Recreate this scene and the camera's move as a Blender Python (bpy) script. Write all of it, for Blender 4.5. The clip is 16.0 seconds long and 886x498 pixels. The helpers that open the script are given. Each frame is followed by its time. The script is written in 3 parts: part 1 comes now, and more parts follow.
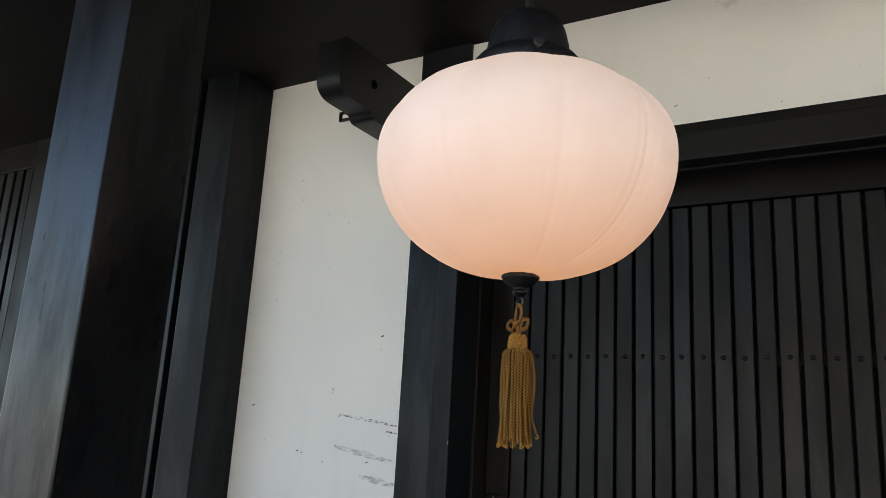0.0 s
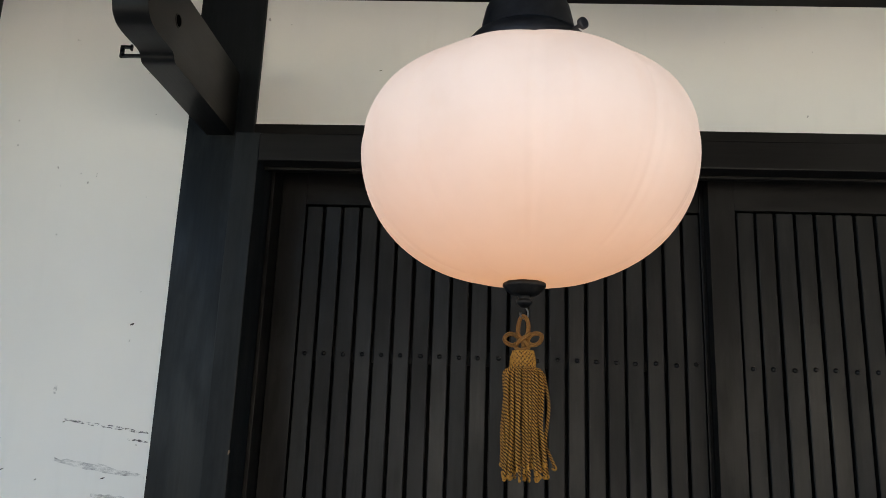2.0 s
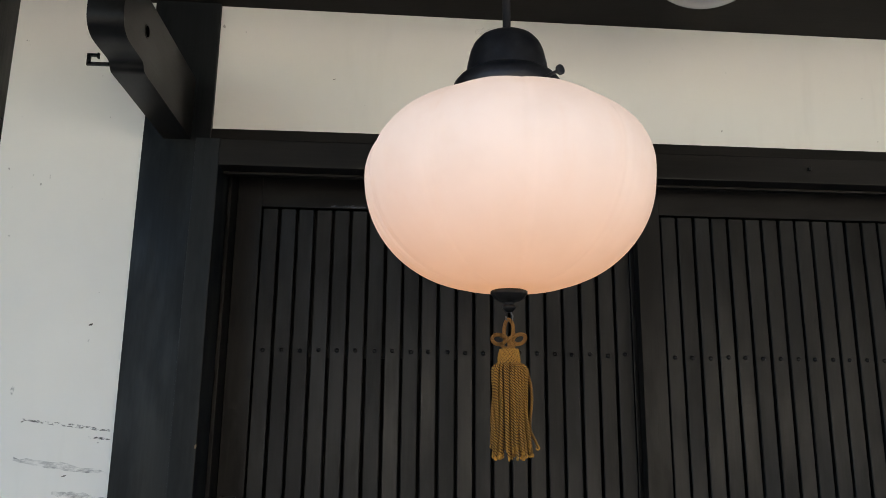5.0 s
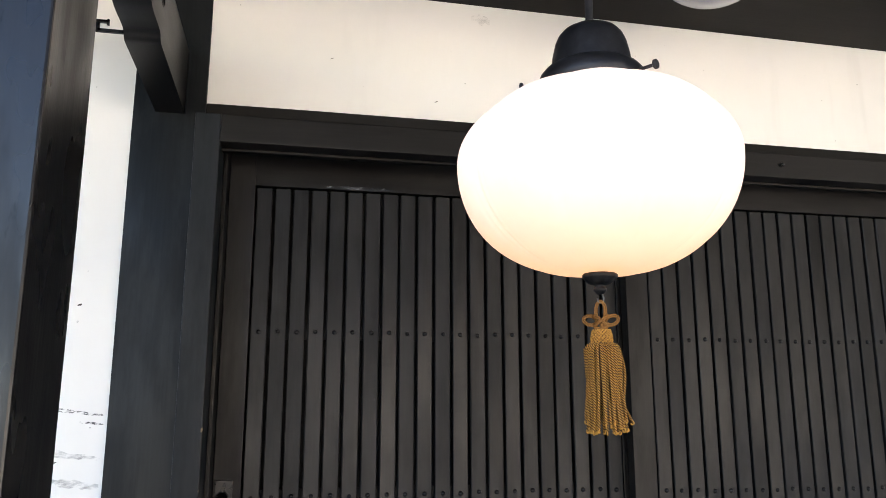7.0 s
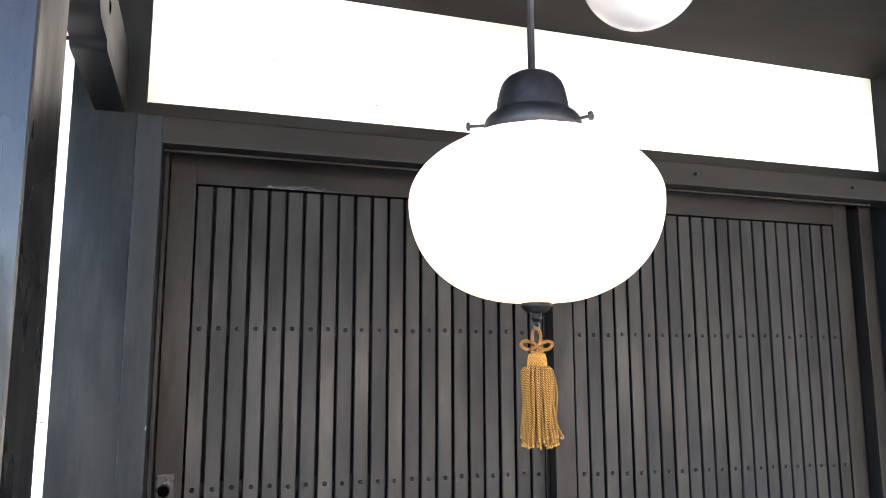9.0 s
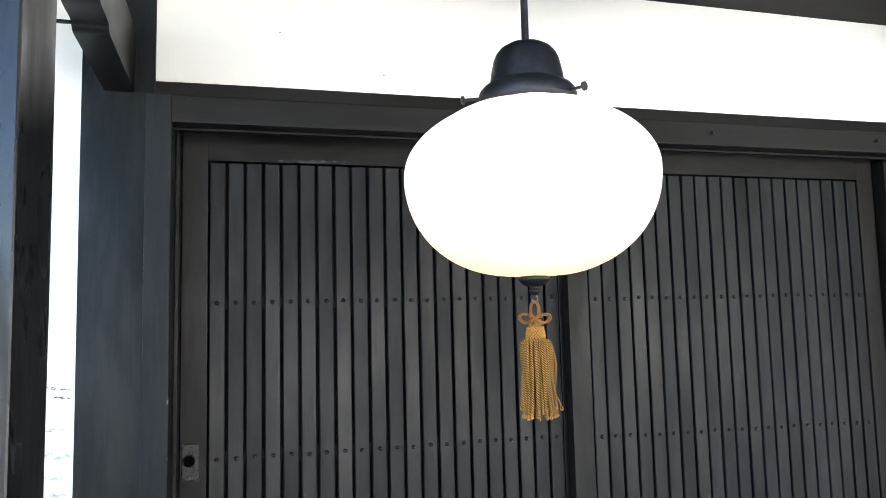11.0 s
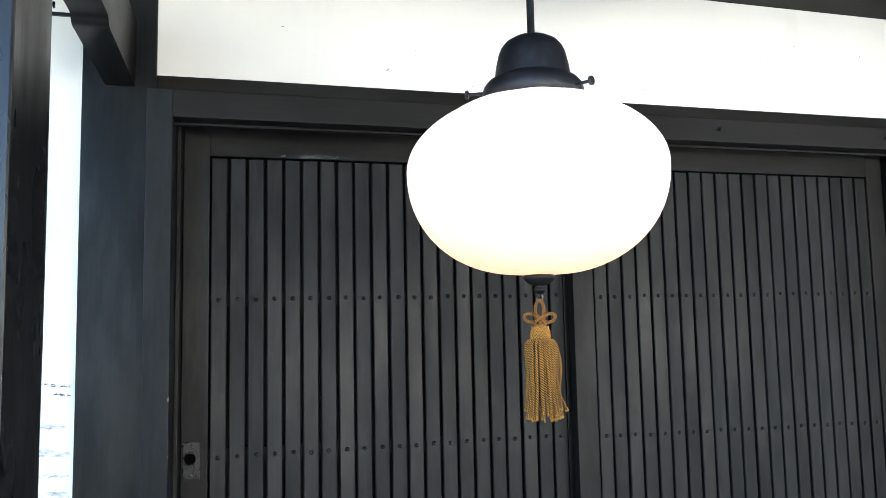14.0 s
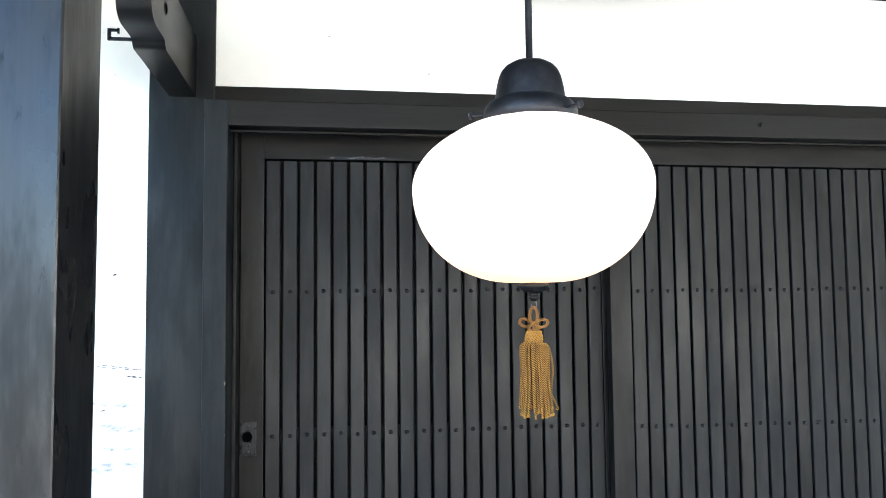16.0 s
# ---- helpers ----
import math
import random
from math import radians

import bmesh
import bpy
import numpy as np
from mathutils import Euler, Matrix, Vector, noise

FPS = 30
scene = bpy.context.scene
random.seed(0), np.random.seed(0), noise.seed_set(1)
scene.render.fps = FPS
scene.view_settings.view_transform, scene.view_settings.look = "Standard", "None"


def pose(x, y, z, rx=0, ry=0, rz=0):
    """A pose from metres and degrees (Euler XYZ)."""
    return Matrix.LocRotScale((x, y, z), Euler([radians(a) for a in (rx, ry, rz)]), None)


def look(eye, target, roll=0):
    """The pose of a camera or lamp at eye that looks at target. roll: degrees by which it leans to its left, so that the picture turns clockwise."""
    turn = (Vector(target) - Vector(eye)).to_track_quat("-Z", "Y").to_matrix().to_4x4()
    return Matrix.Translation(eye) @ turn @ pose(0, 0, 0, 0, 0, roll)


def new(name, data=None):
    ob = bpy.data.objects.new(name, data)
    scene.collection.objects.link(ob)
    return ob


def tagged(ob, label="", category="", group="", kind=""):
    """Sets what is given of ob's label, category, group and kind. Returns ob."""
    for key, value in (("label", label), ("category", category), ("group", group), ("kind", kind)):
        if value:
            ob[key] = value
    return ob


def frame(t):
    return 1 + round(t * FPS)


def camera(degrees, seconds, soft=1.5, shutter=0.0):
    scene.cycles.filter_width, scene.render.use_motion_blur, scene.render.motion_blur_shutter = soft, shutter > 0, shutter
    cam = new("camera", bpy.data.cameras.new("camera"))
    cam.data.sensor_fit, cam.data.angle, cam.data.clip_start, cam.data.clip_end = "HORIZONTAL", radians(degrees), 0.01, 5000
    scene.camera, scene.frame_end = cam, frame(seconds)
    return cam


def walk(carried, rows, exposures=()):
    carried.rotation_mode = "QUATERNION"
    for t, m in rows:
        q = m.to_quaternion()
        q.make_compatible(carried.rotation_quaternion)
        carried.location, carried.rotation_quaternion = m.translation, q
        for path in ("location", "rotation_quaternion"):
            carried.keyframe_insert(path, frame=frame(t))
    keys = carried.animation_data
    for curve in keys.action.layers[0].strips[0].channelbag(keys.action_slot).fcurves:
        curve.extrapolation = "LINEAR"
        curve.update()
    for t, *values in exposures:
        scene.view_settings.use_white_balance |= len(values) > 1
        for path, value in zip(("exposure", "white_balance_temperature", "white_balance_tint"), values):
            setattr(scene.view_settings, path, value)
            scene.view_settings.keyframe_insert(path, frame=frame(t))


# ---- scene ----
cam = camera(61.0, 16.0, soft=0.8)
PATH = [
    (0, (-0.38, 0.046, 1.272), (-1.39, 1.713, 1.72), 3.3),
    (0.5, (-0.499, 0.062, 1.273), (-1.386, 1.797, 1.725), 4.6),
    (1, (-0.591, 0.054, 1.286), (-1.275, 1.88, 1.728), 4.8),
    (1.5, (-0.713, 0.062, 1.297), (-1.082, 1.975, 1.745), 3.0),
    (2, (-0.791, 0.065, 1.301), (-0.89, 2.011, 1.749), 2.1),
    (2.5, (-0.817, 0.044, 1.3), (-0.755, 1.995, 1.738), 1.0),
    (3, (-0.822, 0.033, 1.304), (-0.689, 1.984, 1.722), 0.1),
    (3.5, (-0.823, 0.034, 1.302), (-0.692, 1.985, 1.725), 0.1),
    (4, (-0.845, 0.004, 1.303), (-0.722, 1.953, 1.732), 0.5),
    (6.5, (-1.029, -0.072, 1.291), (-0.752, 1.867, 1.697), 0.3),
    (7, (-1.123, -0.04, 1.292), (-0.725, 1.881, 1.679), -0.0),
    (7.5, (-1.172, -0.037, 1.294), (-0.628, 1.85, 1.671), -0.3),
    (8, (-1.189, -0.045, 1.309), (-0.594, 1.828, 1.685), -0.2),
    (8.5, (-1.188, -0.087, 1.332), (-0.57, 1.783, 1.677), -0.1),
    (9, (-1.183, -0.124, 1.361), (-0.581, 1.76, 1.661), -0.1),
    (11.5, (-1.134, -0.144, 1.381), (-0.616, 1.778, 1.574), -1.6),
    (12, (-1.133, -0.139, 1.378), (-0.618, 1.784, 1.572), -1.6),
    (12.5, (-1.138, -0.127, 1.38), (-0.62, 1.795, 1.57), -1.4),
    (13, (-1.141, -0.118, 1.375), (-0.621, 1.804, 1.565), -1.2),
    (13.5, (-1.137, -0.119, 1.382), (-0.624, 1.805, 1.573), -1.2),
    (14, (-1.133, -0.125, 1.385), (-0.618, 1.798, 1.572), -1.2),
    (14.5, (-1.132, -0.12, 1.38), (-0.662, 1.814, 1.576), -1.7),
    (15, (-1.128, -0.127, 1.392), (-0.673, 1.808, 1.606), -1.1),
    (15.5, (-1.087, -0.195, 1.414), (-0.663, 1.75, 1.607), -0.8),
    (16, (-1.041, -0.247, 1.421), (-0.742, 1.726, 1.554), -0.6),
]
EXPOSURES = [
    (0.0, 1.69, 7850, 8), (3.8, 1.67, 7900, 9), (6.5, 2.10, 8000, 10), (7.0, 2.70, 7800, 14), (8.0, 3.32, 7600, 15),
    (9.0, 3.80, 7400, 14), (11.5, 3.14, 6750, 6), (15.0, 3.03, 6700, 5), (16.0, 3.36, 6700, 5),
]
walk(cam, [(t, look(eye, target, roll)) for t, eye, target, roll in PATH], EXPOSURES)

# ---- daylight: open sky over the street, the sun stands behind the house ----
SUN_UP, SUN_ROUND = radians(52), radians(15)
world = bpy.data.worlds.new("sky")
scene.world = world
world.use_nodes = True
wn = world.node_tree.nodes
sky = wn.new("ShaderNodeTexSky")
sky.sky_type, sky.sun_disc = "NISHITA", False
sky.sun_elevation, sky.sun_rotation = SUN_UP, SUN_ROUND
sky.air_density, sky.dust_density, sky.ozone_density = 0.7, 0.2, 4.0
wn["Background"].inputs["Strength"].default_value = 0.15
world.node_tree.links.new(sky.outputs[0], wn["Background"].inputs["Color"])

sun_data = bpy.data.lights.new("sun", "SUN")
sun_data.energy, sun_data.angle, sun_data.color = 5.0, radians(0.6), (1.0, 0.95, 0.88)
sun = new("sun", sun_data)
toward = Vector((math.sin(SUN_ROUND) * math.cos(SUN_UP), math.cos(SUN_ROUND) * math.cos(SUN_UP), math.sin(SUN_UP)))
sun.matrix_world = look(toward * 30, (0, 0, 0))


# ---- materials ----
def material(name, base, rough=0.5, metal=0.0):
    m = bpy.data.materials.new(name)
    m.use_nodes = True
    b = m.node_tree.nodes["Principled BSDF"]
    b.inputs["Base Color"].default_value = (*base, 1)
    b.inputs["Roughness"].default_value = rough
    b.inputs["Metallic"].default_value = metal
    return m, m.node_tree.nodes, m.node_tree.links, b


def noise_node(n, l, vector, scale, detail=5, rough=0.55, stretch=(1, 1, 1)):
    mp = n.new("ShaderNodeMapping")
    mp.inputs["Scale"].default_value = stretch
    l.new(vector, mp.inputs["Vector"])
    t = n.new("ShaderNodeTexNoise")
    t.inputs["Scale"].default_value, t.inputs["Detail"].default_value, t.inputs["Roughness"].default_value = scale, detail, rough
    l.new(mp.outputs[0], t.inputs["Vector"])
    return t.outputs["Fac"]


def ramp(n, l, fac, stops):
    r = n.new("ShaderNodeValToRGB")
    r.color_ramp.interpolation = "EASE"
    e = r.color_ramp.elements
    while len(e) < len(stops):
        e.new(0.5)
    for k, (p, c) in enumerate(stops):
        e[k].position, e[k].color = p, (*c, 1) if len(c) == 3 else c
    l.new(fac, r.inputs["Fac"])
    return r.outputs["Color"]


def grey(v):
    return (v, v, v)


def mix(n, l, fac, a, b, how="MIX"):
    m = n.new("ShaderNodeMix")
    m.data_type, m.blend_type = "RGBA", how
    for socket, value in ((m.inputs[0], fac), (m.inputs[6], a), (m.inputs[7], b)):
        if hasattr(value, "links"):
            l.new(value, socket)
        elif isinstance(value, (int, float)):
            socket.default_value = value
        else:
            socket.default_value = (*value, 1)
    return m.outputs[2]


def bump(n, l, b, height, strength, distance=0.002, after=None):
    k = n.new("ShaderNodeBump")
    k.inputs["Strength"].default_value, k.inputs["Distance"].default_value = strength, distance
    l.new(height, k.inputs["Height"])
    if after:
        l.new(after, k.inputs["Normal"])
    l.new(k.outputs[0], b.inputs["Normal"])
    return k.outputs[0]


def place(n):
    return n.new("ShaderNodeTexCoord").outputs["Object"]


def black_wood(name, dark, light, along="z", rough=0.42, wear=0.5, gloss=0.28, spread=0.12, blotch=0.0):
    """Timber stained black: streaks along the grain, faint worn patches, dull sheen."""
    dark, light, gloss = tuple(0.68 * c for c in dark), tuple(0.68 * c for c in light), 0.75 * gloss
    m, n, l, b = material(name, dark, rough)
    b.inputs["Specular IOR Level"].default_value = gloss
    v = place(n)
    info = n.new("ShaderNodeObjectInfo")
    add = n.new("ShaderNodeVectorMath")
    add.operation = "MULTIPLY_ADD"
    l.new(info.outputs["Random"], add.inputs[0])
    add.inputs[1].default_value = (7.0, 5.0, 3.0)
    l.new(v, add.inputs[2])
    v = add.outputs[0]
    stretch = {"z": (1, 1, 0.035), "x": (0.035, 1, 1), "y": (1, 0.035, 1)}[along]
    grain = noise_node(n, l, v, 170, 6, 0.6, stretch)
    patch = noise_node(n, l, v, 5, 4, 0.6, tuple(0.35 if k < 1 else 1 for k in stretch))
    tone = mix(n, l, ramp(n, l, grain, [(0.3, grey(0)), (0.75, grey(1))]), dark, light)
    tone = mix(n, l, ramp(n, l, patch, [(0.35, grey(0)), (0.9, grey(wear))]), tone, tuple(c * 1.7 + 0.004 for c in light))
    vary = n.new("ShaderNodeMapRange")
    vary.inputs[3].default_value, vary.inputs[4].default_value = 0.82, 1.15
    l.new(info.outputs["Random"], vary.inputs[0])
    tone = mix(n, l, 1.0, tone, vary.outputs[0], "MULTIPLY")
    l.new(tone, b.inputs["Base Color"])
    l.new(ramp(n, l, patch, [(0.2, grey(rough - 0.5 * spread)), (0.85, grey(rough + spread))]), b.inputs["Roughness"])
    if blotch:
        worn = noise_node(n, l, v, 9, 5, 0.68, tuple(0.22 if k < 1 else 1 for k in stretch))
        fleck = noise_node(n, l, v, 60, 3, 0.6, tuple(0.3 if k < 1 else 1 for k in stretch))
        dull = ramp(n, l, worn, [(0.42, grey(gloss * (1 + 0.5 * blotch))), (0.62, grey(gloss * (1 - blotch)))])
        l.new(mix(n, l, ramp(n, l, fleck, [(0.64, grey(0)), (0.72, grey(0.6 if blotch > 0.4 else 0.0))]), dull, grey(gloss * 0.3)), b.inputs["Specular IOR Level"])
    bump(n, l, b, grain, 0.22, 0.0012)
    return m


WOOD = black_wood("black_stained_wood", (0.0058, 0.0076, 0.0090), (0.0095, 0.0122, 0.0143), "z", 0.4, 0.8, 0.28, 0.26, 0.3)
WOOD_X = black_wood("black_stained_wood_level", (0.0092, 0.0083, 0.0077), (0.0145, 0.0132, 0.0123), "x", 0.42, 0.7, 0.24, 0.2)
WOOD_Y = black_wood("black_stained_wood_arm", (0.0085, 0.0080, 0.0077), (0.0135, 0.0128, 0.0123), "y", 0.36, 0.6, 0.28)
SLAT = black_wood("black_slat_wood", (0.0090, 0.0089, 0.0088), (0.0152, 0.0150, 0.0148), "z", 0.42, 0.9, 0.31, 0.24, 0.25)
FRAME_X = black_wood("black_door_rail_wood", (0.0080, 0.0070, 0.0064), (0.0125, 0.0110, 0.0101), "x", 0.42, 0.8, 0.25, 0.2, 0.3)
FRAME = black_wood("black_door_frame_wood", (0.0078, 0.0069, 0.0063), (0.0128, 0.0113, 0.0104), "z", 0.42, 0.8, 0.27, 0.2, 0.3)
POST = black_wood("weathered_black_post", (0.0066, 0.0070, 0.0078), (0.0108, 0.0114, 0.0126), "z", 0.34, 0.7, 0.50, 0.30, 0.41)
DARK_BOARDS = black_wood("dark_brown_boards", (0.0078, 0.0066, 0.0057), (0.0125, 0.0107, 0.0093), "x", 0.6, 0.5, 0.2)


def make_plaster():
    m, n, l, b = material("white_lime_plaster", (0.78, 0.77, 0.73), 0.85)
    v = place(n)
    cloud = noise_node(n, l, v, 1.6, 4, 0.6)
    fine = noise_node(n, l, v, 240, 3, 0.6)
    streak = noise_node(n, l, v, 9, 4, 0.6, (1, 1, 0.12))
    tone = mix(n, l, ramp(n, l, cloud, [(0.35, grey(0)), (0.7, grey(1))]), (0.90, 0.885, 0.835), (0.85, 0.84, 0.80))
    tone = mix(n, l, ramp(n, l, streak, [(0.55, grey(0)), (0.85, grey(0.35))]), tone, (0.63, 0.61, 0.56))
    specks = noise_node(n, l, v, 55, 2, 0.5)
    tone = mix(n, l, ramp(n, l, specks, [(0.765, grey(0)), (0.79, grey(0.55))]), tone, (0.22, 0.2, 0.18))
    l.new(tone, b.inputs["Base Color"])
    bump(n, l, b, fine, 0.12, 0.001)
    return m


PLASTER = make_plaster()


def make_scuff(name, base, low, high, most, size=120):
    m, n, l, b = material(name, base, 0.9)
    v = place(n)
    f = noise_node(n, l, v, size, 4, 0.7, (0.6, 1, 1.4))
    l.new(ramp(n, l, f, [(low, grey(0)), (high, grey(most))]), b.inputs["Alpha"])
    return m


SCUFF = make_scuff("dark_scuff", (0.15, 0.145, 0.14), 0.49, 0.60, 0.75, 150)
SMUDGE = make_scuff("grey_smudge", (0.34, 0.34, 0.345), 0.36, 0.8, 0.58, 60)
STAIN = make_scuff("brown_stain", (0.5, 0.46, 0.4), 0.35, 0.9, 0.36, 45)
PALE_WOOD = make_scuff("bare_wood_chip", (0.22, 0.15, 0.09), 0.2, 0.4, 1.0)
PALE_PATCH = make_scuff("pale_grey_patch", (0.11, 0.115, 0.12), 0.36, 0.66, 0.85, 70)
SPECK = make_scuff("dark_speck", (0.08, 0.07, 0.06), 0.25, 0.45, 0.9)


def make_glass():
    """Blown opal glass, thin enough to glow by the lamp inside it; warm light low down is painted as amber tint."""
    m, n, l, b = material("opal_glass", (0.8, 0.78, 0.76), 0.3)
    out = n["Material Output"]
    v = place(n)
    cloud = noise_node(n, l, v, 9, 4, 0.55)
    tone = mix(n, l, ramp(n, l, cloud, [(0.35, grey(0)), (0.75, grey(1))]), (0.80, 0.76, 0.75), (0.74, 0.69, 0.67))
    l.new(tone, b.inputs["Base Color"])
    b.inputs["Roughness"].default_value = 0.38
    b.inputs["Specular IOR Level"].default_value = 0.25
    glow = n.new("ShaderNodeBsdfTranslucent")
    through_tone = mix(n, l, ramp(n, l, cloud, [(0.35, grey(0)), (0.75, grey(1))]), (0.86, 0.82, 0.83), (0.78, 0.73, 0.72))
    streak = noise_node(n, l, v, 26, 4, 0.6, (1, 1, 0.16))
    through_tone = mix(n, l, ramp(n, l, streak, [(0.5, grey(0)), (0.75, grey(0.5))]), through_tone, (0.80, 0.66, 0.60))
    # Amber by height: the warm light low on the shade, put into the tint.
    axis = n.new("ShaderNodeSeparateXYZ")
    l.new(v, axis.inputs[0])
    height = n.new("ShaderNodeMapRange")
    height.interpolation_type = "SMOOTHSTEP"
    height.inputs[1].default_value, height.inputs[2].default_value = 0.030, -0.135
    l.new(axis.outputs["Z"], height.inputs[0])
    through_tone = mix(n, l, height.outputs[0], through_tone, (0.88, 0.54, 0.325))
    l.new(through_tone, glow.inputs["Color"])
    both = n.new("ShaderNodeMixShader")
    both.inputs[0].default_value = 0.4
    l.new(b.outputs[0], both.inputs[1])
    l.new(glow.outputs[0], both.inputs[2])
    l.new(both.outputs[0], out.inputs["Surface"])
    return m


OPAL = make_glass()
WHITE_GLASS, gn, gl, gb = material("glossy_white_glass", (0.74, 0.73, 0.71), 0.07)
gl.new(ramp(gn, gl, noise_node(gn, gl, place(gn), 14, 4), [(0.35, (0.77, 0.76, 0.74)), (0.75, (0.70, 0.69, 0.67))]), gb.inputs["Base Color"])


def make_metal(name, base, worn, rough):
    m, n, l, b = material(name, base, rough, 0.6)
    v = place(n)
    f = noise_node(n, l, v, 60, 6, 0.65)
    l.new(mix(n, l, ramp(n, l, f, [(0.4, grey(0)), (0.75, grey(1))]), base, worn), b.inputs["Base Color"])
    l.new(ramp(n, l, f, [(0.3, grey(rough)), (0.8, grey(rough + 0.25))]), b.inputs["Roughness"])
    bump(n, l, b, f, 0.25, 0.0008)
    return m


IRON = make_metal("blackened_metal", (0.020, 0.021, 0.025), (0.036, 0.037, 0.042), 0.36)
NAIL = make_metal("black_iron_nail", (0.007, 0.007, 0.0075), (0.02, 0.02, 0.02), 0.22)
BRONZE = make_metal("blackened_bronze", (0.009, 0.009, 0.009), (0.026, 0.025, 0.024), 0.38)
STEEL = make_metal("dull_steel_wire", (0.08, 0.08, 0.08), (0.14, 0.14, 0.14), 0.35)


def make_cord(name, base, worn):
    m, n, l, b = material(name, base, 0.55)
    b.inputs["Specular IOR Level"].default_value = 0.2
    v = place(n)
    f = noise_node(n, l, v, 900, 3, 0.6)
    g = noise_node(n, l, v, 35, 2, 0.5)
    tone = mix(n, l, ramp(n, l, f, [(0.35, grey(0)), (0.7, grey(1))]), base, worn)
    l.new(mix(n, l, ramp(n, l, g, [(0.4, grey(0)), (0.7, grey(0.4))]), tone, tuple(0.6 * c for c in base)), b.inputs["Base Color"])
    bump(n, l, b, f, 0.5, 0.0006)
    return m


GOLD = make_cord("gold_silk_cord", (0.34, 0.156, 0.027), (0.52, 0.252, 0.049))
# Dark brown carries the shade between the gold cords.
CORD_SHADE = make_cord("cord_gap_shade", (0.022, 0.009, 0.003), (0.045, 0.020, 0.006))
KNOT = make_cord("copper_gold_cord", (0.165, 0.070, 0.016), (0.25, 0.115, 0.029))


def make_ground():
    m, n, l, b = material("pale_street_paving", (0.3, 0.29, 0.27), 0.9)
    v = place(n)
    a = noise_node(n, l, v, 0.7, 5)
    c = noise_node(n, l, v, 60, 4)
    tone = mix(n, l, ramp(n, l, a, [(0.3, grey(0)), (0.7, grey(1))]), (0.33, 0.325, 0.312), (0.26, 0.257, 0.25))
    l.new(mix(n, l, ramp(n, l, c, [(0.4, grey(0)), (0.7, grey(0.5))]), tone, (0.15, 0.147, 0.142)), b.inputs["Base Color"])
    bump(n, l, b, c, 0.3, 0.004)
    return m


PAVING = make_ground()


# ---- mesh helpers ----
def finish(ob, mat, smooth=False):
    ob.data.materials.append(mat)
    if smooth:
        for p in ob.data.polygons:
            p.use_smooth = True
    return ob


def mesh_from(name, bm):
    me = bpy.data.meshes.new(name)
    bm.normal_update()
    bm.to_mesh(me)
    bm.free()
    return me


def part(name, bm, mat, parent=None, label="", smooth=False, at=None):
    ob = new(name, mesh_from(name, bm))
    finish(ob, mat, smooth)
    if at is not None:
        ob.matrix_basis = at
    if parent:
        ob.parent = parent
    if label:
        ob["label"] = label
    return ob


def box_bm(x0, x1, y0, y1, z0, z1, bevel=0.003, segments=2, bm=None):
    bm = bm or bmesh.new()
    r = bmesh.ops.create_cube(bm, size=1.0)
    m = Matrix.Translation(((x0 + x1) / 2, (y0 + y1) / 2, (z0 + z1) / 2)) @ Matrix.Diagonal((x1 - x0, y1 - y0, z1 - z0, 1))
    bmesh.ops.transform(bm, matrix=m, verts=r["verts"])
    if bevel:
        es = list({e for v in r["verts"] for e in v.link_edges})
        bmesh.ops.bevel(bm, geom=es, offset=bevel, segments=segments, affect="EDGES", profile=0.6)
    return bm


def beam_bm(x0, x1, y0, y1, z0, z1, bevel=0.004, cuts=10, wobble=0.0012, seed=0.0):
    """A hand-planed timber: long edges not quite straight."""
    bm = box_bm(x0, x1, y0, y1, z0, z1, bevel)
    size = (x1 - x0, y1 - y0, z1 - z0)
    axis = size.index(max(size))
    lo = (x0, y0, z0)[axis]
    for k in range(1, cuts):
        no = [0, 0, 0]
        no[axis] = 1
        co = [0, 0, 0]
        co[axis] = lo + size[axis] * k / cuts
        bmesh.ops.bisect_plane(bm, geom=bm.verts[:] + bm.edges[:] + bm.faces[:], plane_co=co, plane_no=no)
    for v in bm.verts:
        d = noise.noise_vector(Vector(v.co) * 3.1 + Vector((seed, seed * 2, 0)))
        d[axis] = 0
        v.co += d * wobble
    return bm


def lathe_bm(profile, steps=48, close=False):
    """Turn (radius, z) pairs about the z axis."""
    bm = bmesh.new()
    rings = []
    for r, z in profile:
        rings.append([bm.verts.new((max(r, 1e-5) * math.cos(2 * math.pi * k / steps), max(r, 1e-5) * math.sin(2 * math.pi * k / steps), z)) for k in range(steps)])
    for a, b in zip(rings, rings[1:]):
        for k in range(steps):
            bm.faces.new((a[k], a[(k + 1) % steps], b[(k + 1) % steps], b[k]))
    bmesh.ops.remove_doubles(bm, verts=bm.verts, dist=1e-5)
    bmesh.ops.recalc_face_normals(bm, faces=bm.faces)
    return bm


